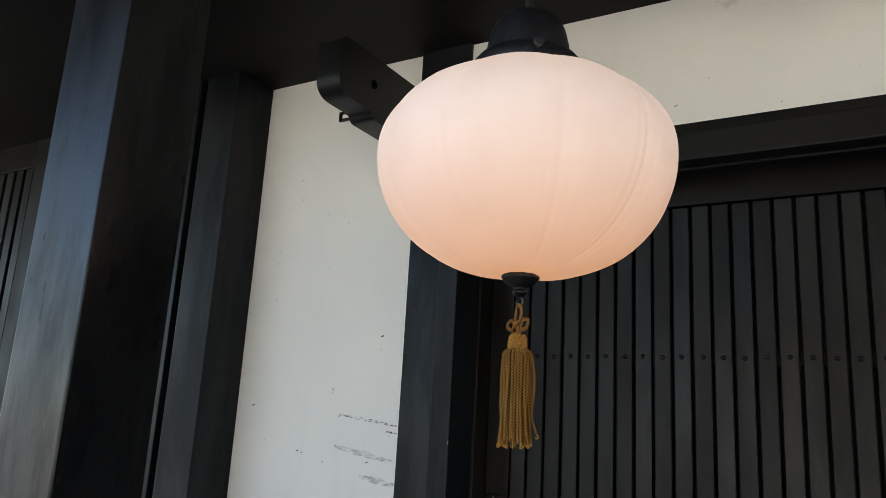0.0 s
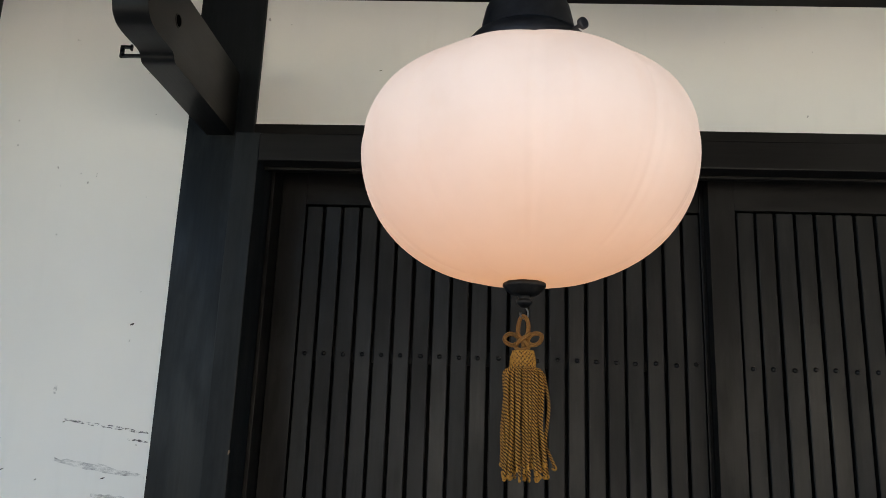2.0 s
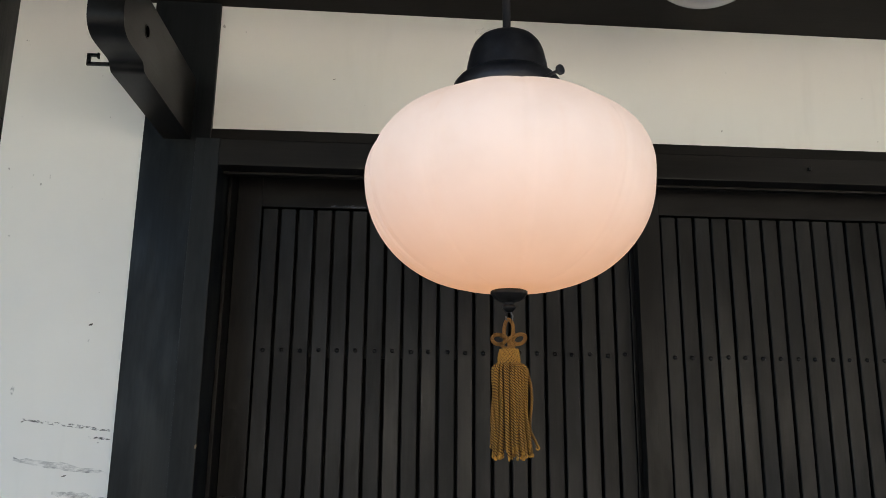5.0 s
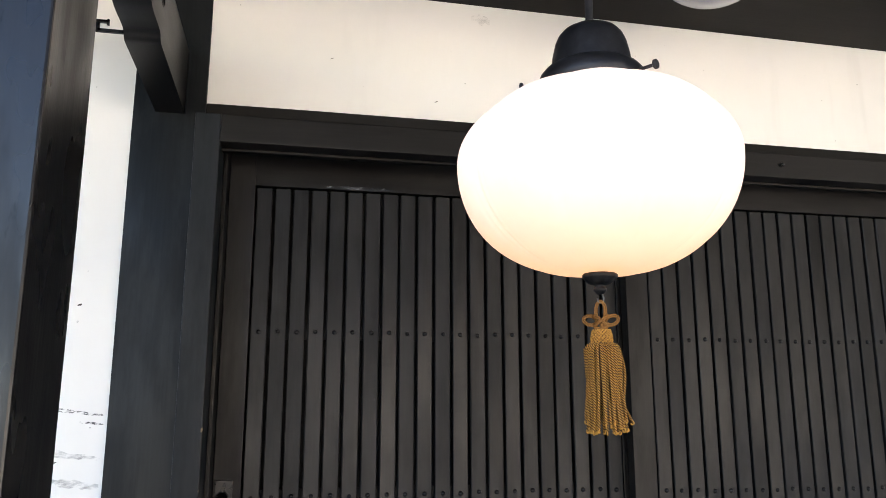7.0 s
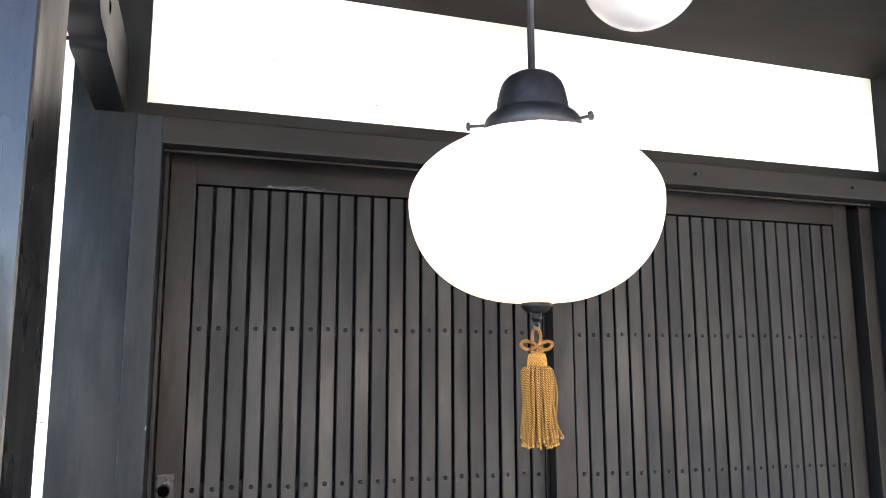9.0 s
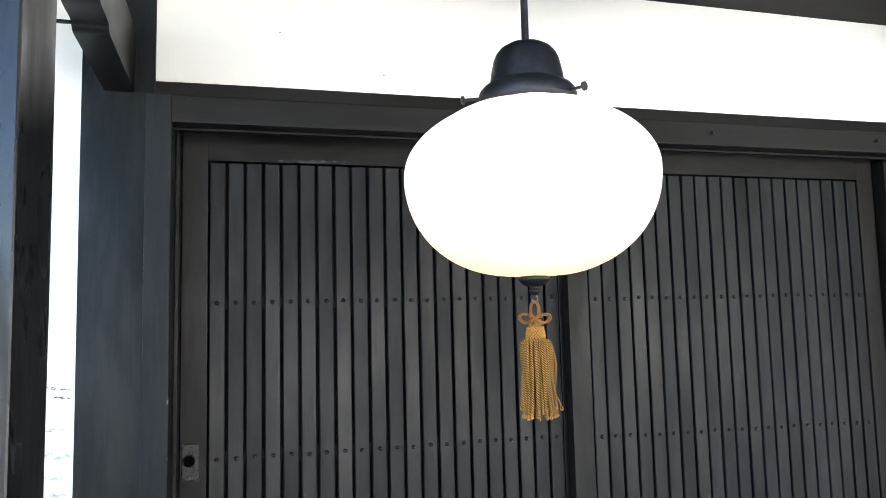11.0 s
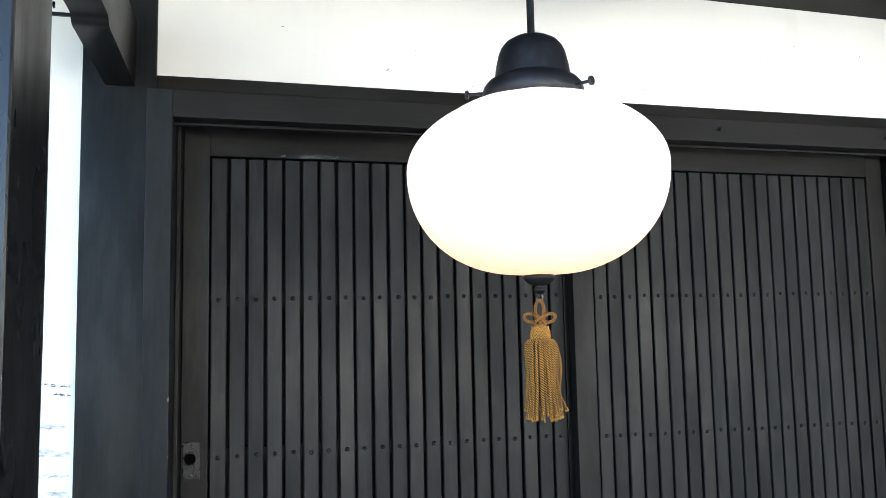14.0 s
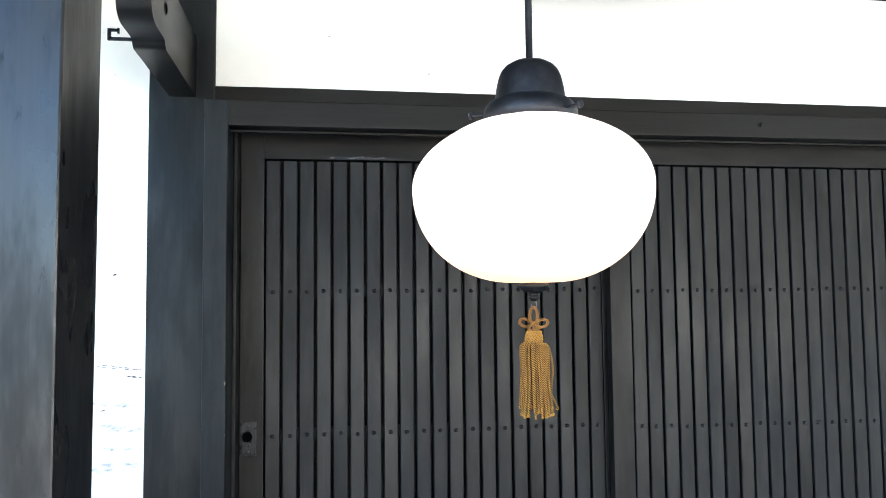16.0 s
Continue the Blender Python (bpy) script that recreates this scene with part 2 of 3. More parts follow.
def tube_bm(points, radius, sides=8, bm=None, closed=False, ends=True):
    """A round bar along a line of points; radius may be one number or one per point."""
    bm = bm or bmesh.new()
    pts = [Vector(p) for p in points]
    radii = radius if hasattr(radius, "__len__") else [radius] * len(pts)
    rings = []
    up = None
    for i, p in enumerate(pts):
        a = pts[i - 1] if i or closed else p
        b = pts[(i + 1) % len(pts)] if i < len(pts) - 1 or closed else p
        d = (b - a).normalized()
        if up is None:
            up = d.orthogonal().normalized()
        up = (up - d * up.dot(d)).normalized()
        side = d.cross(up)
        rings.append([bm.verts.new(p + (up * math.cos(2 * math.pi * k / sides) + side * math.sin(2 * math.pi * k / sides)) * radii[i]) for k in range(sides)])
    pairs = list(zip(rings, rings[1:])) + ([(rings[-1], rings[0])] if closed else [])
    for a, b in pairs:
        for k in range(sides):
            bm.faces.new((a[k], a[(k + 1) % sides], b[(k + 1) % sides], b[k]))
    if ends and not closed:
        bm.faces.new(rings[0][::-1])
        bm.faces.new(rings[-1])
    return bm


def thing(name, at, label, category, group="", kind=""):
    ob = new(name)
    ob.matrix_basis = Matrix.Translation(at)
    return tagged(ob, label, category, group, kind)


def setting(name, bm, mat, label="", category=""):
    return tagged(part(name, bm, mat), label, category, kind="structure")


# ---- ground, roof and closing walls ----
# Unseen street surface, toned pale to bounce sunlight up at the wall.
bm = bmesh.new()
bmesh.ops.create_grid(bm, x_segments=24, y_segments=24, size=200)
setting("ground", bm, PAVING, "pale grey paved street in front of the house", "ground")
# Overhang past the view is set by how much sky reaches the wall.
ceiling = setting("ceiling", box_bm(-5.5, 5.5, -0.15, 6.0, 0.0, 0.25, 0), DARK_BOARDS, "dark stained board ceiling under the eaves", "ceiling")
ceiling.matrix_basis = pose(-0.61, 0, 2.2985, 0, 0.3, 0)
# Unseen block, added to keep the sun off the near street.
setting("wall_sun_block", box_bm(-5.5, 5.5, 1.0, 6.0, 2.62, 4.3, 0), PLASTER, "unseen plain block above the porch, added to shade the near street", "wall")
# Added closing walls: no light may leak in behind or beside the doors.
setting("wall_back", box_bm(-5.5, 5.5, 1.95, 2.05, 0.0, 2.48, 0), DARK_BOARDS, "dark inner wall, added to stop light leaking past the doors", "wall")
setting("wall_right", box_bm(1.03, 5.5, 1.715, 1.80, 0.0, 2.48, 0), PLASTER, "plain plaster wall, out of view, added to close the right side", "wall")

# Unseen surfaces opposite, added to shape what the doors reflect.
setting("wall_reflect_pale", box_bm(-1.9, 8.5, -9.0, -7.5, 0.0, 2.2, 0), PLASTER, "unseen pale wall opposite, added to brighten reflections low on the doors", "wall")
setting("wall_across_corner", box_bm(8.5, 18.0, -9.0, -7.5, 0.0, 2.2, 0), DARK_BOARDS, "unseen dark wall opposite, added to dim reflections on the right-hand door", "wall")
setting("wall_across_upper", box_bm(-1.9, 18.0, -9.0, -7.45, 2.2, 6.0, 0), DARK_BOARDS, "unseen dark wall opposite, added to dim reflections high on the doors", "wall")

# ---- the door wall ----
wall_left = setting("wall_left", box_bm(-2.12, -1.480, 1.715, 1.80, 0.0, 2.42, 0), PLASTER, "white lime plaster wall panel with grey scuffs near the pillar", "wall")
wall_over_door = setting("wall_over_door", box_bm(-1.340, 0.900, 1.715, 1.80, 1.93, 2.42, 0), PLASTER, "white lime plaster panel above the sliding doors", "wall")


def smear(x0, x1, z0, z1, thick, mat, seed, wall=None, y=1.7142):
    """A ragged smudge, a hair proud of the plaster."""
    r = random.Random(seed)
    bm = bmesh.new()
    top, low = [], []
    steps = 14
    for k in range(steps + 1):
        q = k / steps
        w = thick * (0.35 + 0.65 * math.sin(math.pi * (0.06 + 0.88 * q))) * r.uniform(0.6, 1.1)
        z = z0 + (z1 - z0) * q + r.uniform(-0.12, 0.12) * thick
        x = x0 + (x1 - x0) * q
        top.append(bm.verts.new((x, y, z + w / 2)))
        low.append(bm.verts.new((x, y, z - w / 2)))
    for k in range(steps):
        bm.faces.new((low[k], low[k + 1], top[k + 1], top[k]))
    return part("scuff_mark", bm, mat, wall or wall_left)


for k, (x0, x1, z0, z1, thick) in enumerate(((-1.690, -1.497, 1.277, 1.254, 0.008), (-1.545, -1.497, 1.240, 1.236, 0.006), (-1.700, -1.497, 1.192, 1.164, 0.016),
                                             (-1.610, -1.497, 1.122, 1.108, 0.018), (-1.600, -1.497, 1.066, 1.062, 0.008), (-1.640, -1.497, 1.020, 1.022, 0.028))):
    smear(x0, x1, z0, z1, thick, SCUFF if k < 2 else SMUDGE, k)
for k, (x, z, w, h) in enumerate(((-1.566, 1.489, 0.009, 0.005), (-2.012, 1.290, 0.012, 0.004), (-1.828, 1.172, 0.008, 0.004), (-1.812, 1.168, 0.007, 0.003), (-1.735, 1.149, 0.005, 0.003),
                                  (-1.965, 1.60, 0.006, 0.003), (-1.69, 1.272, 0.006, 0.003), (-1.588, 1.157, 0.010, 0.003), (-1.567, 1.455, 0.004, 0.012), (-1.72, 1.34, 0.008, 0.022))):
    smear(x - w / 2, x + w / 2, z - 0.001, z + 0.002, h, SPECK if k < 8 else SMUDGE, 40 + k)
smear(-0.685, -0.635, 2.262, 2.256, 0.030, STAIN, 61, wall_over_door)
smear(-1.043, -1.036, 2.114, 2.116, 0.002, SPECK, 62, wall_over_door)
smear(-0.781, -0.773, 2.021, 2.024, 0.0025, SPECK, 63, wall_over_door)

setting("pillar_left", beam_bm(-1.489, -1.329, 1.702, 1.84, 0.0, 2.42, 0.003), WOOD, "black stained square pillar between plaster and doors", "pillar")
setting("pillar_right", beam_bm(0.894, 1.03, 1.600, 1.84, 0.0, 2.42, 0.003, seed=4), WOOD, "black stained square pillar beside the doors", "pillar")
setting("pillar_corner", beam_bm(-2.219, -2.078, 1.565, 1.84, 0.0, 2.42, 0.003, seed=7), WOOD, "black stained pillar at the end of the plaster panel", "pillar")
setting("trim_sill_beam", beam_bm(-1.329, 0.894, 1.702, 1.80, 1.905, 1.970, 0.003, seed=2), WOOD_X, "black stained rail under the plaster panel", "beam")
setting("trim_lintel", beam_bm(-1.285, 0.894, 1.614, 1.701, 1.8485, 1.913, 0.003, seed=3), WOOD_X, "black stained lintel over the sliding doors", "lintel")
setting("trim_jamb_left", beam_bm(-1.340, -1.285, 1.614, 1.84, 0.0, 1.913, 0.003, seed=5), WOOD, "black stained door jamb", "door jamb")
setting("trim_jamb_right", beam_bm(0.787, 0.832, 1.706, 1.84, 0.0, 1.8475, 0.003, seed=6), FRAME, "black stained door jamb", "door jamb")
# Dark filler paints the shaded recess beside the right jamb.
setting("trim_filler_right", box_bm(0.833, 0.893, 1.755, 1.84, 0.0, 1.90, 0.002), DARK_BOARDS, "dark filler between jamb and pillar, standing in for a shaded recess", "board")
setting("trim_stop_left", beam_bm(-1.284, -1.2745, 1.722, 1.84, 0.0, 1.887, 0.002, seed=8), FRAME, "thin dark door stop along the jamb", "door stop")
setting("trim_head_batten", box_bm(-1.284, 0.786, 1.660, 1.674, 1.8425, 1.8484, 0.0012), FRAME_X, "thin batten under the lintel", "batten")
setting("trim_track", box_bm(-1.284, 0.787, 1.703, 1.84, 1.888, 1.904, 0.002), WOOD_X, "grooved head track of the sliding doors", "door track")
# Added dark sheet; it puts the shade behind the screen's gaps into colour.
setting("wall_left_bay", box_bm(-5.5, -2.222, 1.86, 1.92, 0.0, 2.42, 0), DARK_BOARDS, "dark backing of the next bay, standing in for shade behind the screen", "wall")


# ---- slatted screen of the next bay ----
screen = thing("slatted_screen", (-2.30, 1.70, 0.03), "dark slatted timber screen in the next bay", "screen")
o = Vector((-2.30, 1.70, 0.03))


def at_screen(bm):
    bmesh.ops.translate(bm, verts=bm.verts, vec=-o)
    return bm


for xa, xb, front in ((-2.46, -2.243, 1.562), (-3.36, -3.24, 1.695), (-4.75, -4.62, 1.695)):
    part("stile", at_screen(beam_bm(xa, xb, front, 1.76, 0.03, 2.33, 0.003, seed=xa)), WOOD, screen)
part("top_rail", at_screen(beam_bm(-4.62, -3.36, 1.70, 1.75, 2.20, 2.33, 0.003, seed=21)), WOOD_X, screen)
part("top_rail", at_screen(beam_bm(-3.24, -2.46, 1.70, 1.75, 2.20, 2.33, 0.003, seed=22)), WOOD_X, screen)
slat = mesh_from("slat", box_bm(-0.024, 0.024, 0.0, 0.03, 0.0, 2.17, 0.002, 1))
slat.materials.append(SLAT)
for k in range(28):
    x = -2.50 - 0.07 * k
    if not -3.39 < x < -3.21:
        ob = new("slat", slat)
        ob.parent = screen
        ob.location = (x - o.x, 0.008, 0.0)

# ---- sliding doors ----
def sliding_door(name, x0, x1, lat0, lat1, face, top, first, pitch, rows, slope, label):
    """Stiles and rails with 21 upright slats, nailed to two hidden cross rails."""
    door = thing(name, (x0, face, 0.04), label, "sliding door", "entrance doors")
    o = Vector((x0, face, 0.04))

    def local(bm):
        bmesh.ops.translate(bm, verts=bm.verts, vec=-o)
        return bm

    part("stile", local(box_bm(x0, lat0, face, face + 0.034, 0.04, 1.885, 0.0012)), FRAME, door)
    part("stile", local(box_bm(lat1, x1, face, face + 0.034, 0.04, 1.885, 0.0012)), FRAME, door)
    part("top_rail", local(box_bm(lat0, lat1, face + 0.0004, face + 0.034, top, 1.885, 0.0010)), FRAME_X, door)
    part("bottom_rail", local(box_bm(lat0, lat1, face + 0.0004, face + 0.034, 0.04, 0.16, 0.0025)), FRAME_X, door)
    # Dark board puts the unlit black of the slat gaps into colour.
    part("backing_board", local(box_bm(lat0 + 0.001, lat1 - 0.001, face + 0.050, face + 0.054, 0.16, top, 0)), DARK_BOARDS, door)
    # Cross rails are toned darker too, for their shade behind the slats.
    for z in rows:
        part("cross_rail", local(box_bm(lat0 + 0.001, lat1 - 0.001, face + 0.0205, face + 0.030, z - 0.016, z + 0.016, 0.001)), DARK_BOARDS, door)
    slat = nail = None
    for k in range(21):
        x = first + k * pitch
        if slat is None:
            slat = mesh_from("slat", box_bm(-0.0184, 0.0184, 0.0025, 0.020, 0.161, top - 0.0045, 0.0018, 1))
            slat.materials.append(SLAT)
            bmn = lathe_bm([(0.0, 0.0046), (0.0024, 0.0042), (0.0043, 0.0028), (0.0056, 0.0004), (0.0058, -0.002)], 12)
            bmesh.ops.rotate(bmn, verts=bmn.verts, matrix=Matrix.Rotation(radians(90), 3, "X"))
            nail = mesh_from("nail", bmn)
            nail.materials.append(NAIL)
            for p in nail.polygons:
                p.use_smooth = True
        ob = new("slat", slat)
        ob.parent = door
        ob.location = (x - o.x + random.uniform(-0.0006, 0.0006), random.uniform(-0.0005, 0.0008), -o.z)
        for z, fall in zip(rows, (0, slope)):
            nb = new("nail", nail)
            nb.parent = ob
            nb.location = (random.uniform(-0.0015, 0.0015), 0.0025, z + fall * (k - 10) + random.uniform(-0.002, 0.002))
    return door


left_door = sliding_door("sliding_door", -1.272, -0.215, -1.2115, -0.281, 1.786, 1.800, -1.1890, 0.0444, (1.445, 1.068), 0.0, "black stained lattice sliding door with an iron lock plate")
sliding_door("sliding_door", -0.274, 0.772, -0.2150, 0.7150, 1.740, 1.794, -0.1920, 0.0442, (1.4385, 1.060), -0.0005, "black stained lattice sliding door running in the front track")

def facing(bm):
    bmesh.ops.rotate(bm, verts=bm.verts, matrix=Matrix.Rotation(radians(90), 3, "X"))
    return bm


plate = part("lock_plate", box_bm(-0.0195, 0.0195, -0.0030, 0.002, -0.0435, 0.0435, 0.0014), NAIL, left_door, "black iron lock plate", at=Matrix.Translation((0.0235, 0.0, 1.0255)))
# Flat black paints the shade inside holes; the globe's dirt specks share it.
HOLE_SHADE_AND_DIRT, kn, kl, kb = material("hole_shade_and_dirt", (0.002, 0.002, 0.002), 0.95)
kb.inputs["Specular IOR Level"].default_value = 0.0
part("keyhole_ring", facing(lathe_bm([(0.0125, 0.0), (0.0132, 0.0018), (0.0150, 0.0018), (0.0160, 0.0)], 28)), NAIL, plate, "", True, Matrix.Translation((-0.003, -0.0031, 0.004)))
part("keyhole", facing(lathe_bm([(0.0, 0.0), (0.0127, 0.0)], 28)), HOLE_SHADE_AND_DIRT, plate, "", False, Matrix.Translation((-0.003, -0.0036, 0.004)))
for z in (-0.034, 0.034):
    part("screw", facing(lathe_bm([(0.0, 0.0016), (0.0022, 0.0012), (0.0032, 0.0)], 14)), STEEL, plate, "", True, Matrix.Translation((0.001, -0.0031, z)))

# ---- worn bare chips on the jamb edge; pale patch on the top rail ----
jamb_left = bpy.data.objects["trim_jamb_left"]
for k, (z, h, w) in enumerate(((1.226, 0.011, 0.0028), (1.105, 0.005, 0.0012))):
    ob = smear(-1.2855 - w, -1.2845, z, z + 0.001, h, PALE_WOOD, 70 + k, jamb_left, 1.6127)
    ob.name = "chip"
top_rail = [o for o in left_door.children if o.name.startswith("top_rail")][0]
patch = smear(-1.040, -0.868, 1.8055, 1.8060, 0.010, PALE_PATCH, 90, top_rail, 1.7858)
for o in (patch,):
    o.matrix_parent_inverse = Matrix.Translation((-left_door.location.x, -left_door.location.y, -left_door.location.z))

# ---- nails in the lintel ----
for x in (0.112, 0.666):
    bm = lathe_bm([(0.0, 0.013), (0.004, 0.012), (0.0055, 0.009), (0.003, 0.008), (0.003, -0.004)], 12)
    bmesh.ops.rotate(bm, verts=bm.verts, matrix=Matrix.Rotation(radians(90), 3, "X"))
    tagged(part("lintel_nail", bm, NAIL, at=Matrix.Translation((x, 1.614, 1.8815)), smooth=True), "small dark nail driven into the lintel", "nail", "lintel nails")

# ---- bracket arm on the pillar ----
def curve_through(points, steps=5):
    """A smooth line through the points."""
    out = []
    for i in range(len(points) - 1):
        a, b, c, d = (Vector(points[max(0, min(len(points) - 1, i + k))]) for k in (-1, 0, 1, 2))
        for k in range(steps):
            u = k / steps
            out.append(0.5 * (2 * b + (c - a) * u + (2 * a - 5 * b + 4 * c - d) * u * u + (3 * b - a - 3 * c + d) * u ** 3))
    return [(p.x, p.y) for p in out] + [points[-1]]


outline = [(1.702, 1.939), (1.60, 1.940), (1.50, 1.941)]
outline += curve_through([(1.42, 1.942), (1.365, 1.942), (1.348, 1.9432), (1.341, 1.948), (1.336, 1.955), (1.327, 1.9588), (1.305, 1.9595), (1.275, 1.9592), (1.25, 1.9605), (1.234, 1.965), (1.220, 1.976), (1.213, 1.994), (1.212, 2.02)])
outline += curve_through([(1.212, 2.070), (1.216, 2.086), (1.228, 2.094), (1.26, 2.095)]) + [(1.702, 2.095)]
bm = bmesh.new()
a = [bm.verts.new((-1.440, y, z)) for y, z in outline]
b = [bm.verts.new((-1.375, y, z)) for y, z in outline]
bm.faces.new(a)
bm.faces.new(b[::-1])
for k in range(len(a)):
    f = bm.faces.new((a[k], b[k], b[(k + 1) % len(a)], a[(k + 1) % len(a)]))
    f.smooth = 0 < k < len(a) - 2
bmesh.ops.recalc_face_normals(bm, faces=bm.faces)
for e in bm.edges:
    e.smooth = abs(e.verts[0].co.x - e.verts[1].co.x) > 1e-6
bmesh.ops.translate(bm, verts=bm.verts, vec=(1.4075, -1.702, -1.941))
bracket = thing("bracket_arm", (-1.4075, 1.702, 1.941), "carved black wooden bracket arm projecting from the pillar", "bracket")
part("arm", bm, WOOD_Y, bracket)
bm = lathe_bm([(0.0105, 0.0), (0.0125, 0.0018), (0.0145, 0.0)], 20)
bmesh.ops.rotate(bm, verts=bm.verts, matrix=Matrix.Rotation(radians(90), 3, "Y"))
part("peg_rim", bm, WOOD_Y, bracket, "", True, Matrix.Translation((0.0327, 1.337 - 1.702, 2.026 - 1.941)))
# Disc on the surface, black for the shade inside the peg hole.
bm = lathe_bm([(0.0, 0.0), (0.0112, 0.0)], 20)
bmesh.ops.rotate(bm, verts=bm.verts, matrix=Matrix.Rotation(radians(90), 3, "Y"))
part("peg_hole", bm, HOLE_SHADE_AND_DIRT, bracket, "", False, Matrix.Translation((0.0336, 1.337 - 1.702, 2.026 - 1.941)))
bm = box_bm(-0.075, 0.0, -0.003, 0.003, -0.0035, 0.0035, 0.001)
box_bm(-0.075, -0.068, -0.003, 0.003, -0.0035, 0.021, 0.001, bm=bm)
box_bm(-0.075, -0.052, -0.003, 0.003, 0.0155, 0.0215, 0.001, bm=bm)
box_bm(-0.0555, -0.0515, -0.003, 0.003, 0.0115, 0.0235, 0.001, bm=bm)
part("hook", bm, NAIL, bracket, "flat black iron hook", at=Matrix.Translation((-1.422 + 1.4075, 1.371 - 1.702, 1.9690 - 1.941)))

# ---- porch post ----
setting("pillar_porch", beam_bm(-1.503, -1.353, 0.684, 0.833, 0.0, 2.20, 0.003, 14, 0.0016, 11), POST, "weathered black square porch post", "post")
# Out-of-view beam, added for its effect on light; the rod meets it.
setting("trim_porch_beam", beam_bm(-4.0, 3.0, 0.682, 0.835, 2.20, 2.30, 0.004, seed=12), DARK_BOARDS, "unseen dark beam added over the post", "beam")

# ---- lantern ----
LX, LY = -0.745, 0.8245
lantern = thing("hanging_lantern", (LX, LY, 1.580), "lit opal glass melon-shaped lantern hanging on a dark metal rod", "lantern")


def glass_bm():
    bm = bmesh.new()
    rows, cols = 64, 288
    seams = [(radians(q), w) for q, w in ((-168, 1.0), (-128, 0.3), (-92, 0.3), (-53, 0.45), (-19, 1.0), (20, 0.4), (58, 0.6), (96, 0.4), (136, 0.5))]
    rings = []
    for i in range(rows + 1):
        a = -math.pi / 2 + math.pi * i / rows
        ring = []
        for k in range(cols):
            th = 2 * math.pi * k / cols
            c, s = abs(math.cos(a)), math.sin(a)
            r = 0.1765 * (c ** 0.83 if s < 0 else c)
            z = 0.1388 * s if s < 0 else 0.1108 * math.sqrt(max(0.0, 1 - c ** 2.0))
            d, deep = min((abs((th - q + math.pi) % (2 * math.pi) - math.pi), w) for q, w in seams)
            deep = max(deep, 1 - c * 1.6)
            groove = deep * (0.0026 * math.exp(-(d / 0.028) ** 2) + 0.0013 * math.exp(-((d - 0.075) / 0.022) ** 2)) * min(1, r / 0.06)
            lobe = (0.0026 + 0.0055 * max(0.0, s) * (1 - max(0.0, s))) * (min(d, 0.33) / 0.33) ** 0.8 * min(1, r / 0.09) - 0.0016
            n3 = noise.noise(Vector((math.cos(th) * 1.3, math.sin(th) * 1.3, z * 9))) * 0.0016
            r += lobe - groove + n3
            dimple = 0.0040 * math.exp(-(r / 0.035) ** 2)
            z += dimple if s < 0 else -dimple
            if i in (0, rows):
                r = 1e-4
            ring.append(bm.verts.new((r * math.cos(th) + 0.0015 + 0.02 * max(z, 0), r * math.sin(th), z)))
        rings.append(ring)
    for a, b in zip(rings, rings[1:]):
        for k in range(cols):
            bm.faces.new((a[k], a[(k + 1) % cols], b[(k + 1) % cols], b[k]))
    bmesh.ops.remove_doubles(bm, verts=bm.verts, dist=0.0003)
    bmesh.ops.recalc_face_normals(bm, faces=bm.faces)
    return bm


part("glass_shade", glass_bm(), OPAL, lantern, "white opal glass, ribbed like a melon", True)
cap = lathe_bm([(0.0, 0.2045), (0.007, 0.2045), (0.014, 0.2028), (0.026, 0.1992), (0.0365, 0.1935), (0.0425, 0.187), (0.0465, 0.1785), (0.0501, 0.164), (0.0522, 0.1510),
                (0.0529, 0.1482), (0.0529, 0.1474), (0.0552, 0.1470), (0.0562, 0.1466), (0.0628, 0.1424), (0.0676, 0.137), (0.0698, 0.131), (0.0708, 0.1150), (0.0690, 0.1147), (0.0680, 0.132), (0.05, 0.145), (0.0, 0.16)], 64)
for v in cap.verts:
    v.co.z = 0.0985 + (v.co.z - 0.115) * 1.107
cap_part = part("cap", cap, IRON, lantern, "dark bell-shaped metal cap", True)
part("rod", tube_bm([(0, 0, 0.19), (0, 0, 0.626)], 0.0052, 16), IRON, lantern, "", True)
for deg, h in ((-57.6, 0.1110), (152, 0.1205), (48, 0.1130)):
    c, d = math.cos(radians(deg)), math.sin(radians(deg))
    bm = tube_bm([(0.066 * c, 0.066 * d, h), (0.092 * c, 0.092 * d, h)], 0.0022, 10)
    tube_bm([(q * c, q * d, h) for q in (0.0905, 0.0915, 0.0945, 0.0955)], [0.0045, 0.0062, 0.0062, 0.0045], 14, bm)
    part("thumbscrew", bm, IRON, cap_part)
finial = lathe_bm([(0.0, -0.1215), (0.0205, -0.1230), (0.0222, -0.1245), (0.0222, -0.1275), (0.0208, -0.1288), (0.0185, -0.1315), (0.0150, -0.1345), (0.0115, -0.1362),
                   (0.0066, -0.1370), (0.0060, -0.1400), (0.0078, -0.1412), (0.0084, -0.1436), (0.0066, -0.1458), (0.0040, -0.1485), (0.0, -0.1490)], 40)
for v in finial.verts:
    if -0.1355 < v.co.z < -0.1220:
        u = math.atan2(v.co.y, v.co.x)
        dent = 1 - 0.075 * (1 - abs(math.sin(4.5 * u))) ** 1.5
        v.co.x, v.co.y = v.co.x * dent, v.co.y * dent
bmesh.ops.translate(finial, verts=finial.verts, vec=(0, 0, -0.0145))
part("finial", finial, BRONZE, lantern, "dark turned metal finial", True)
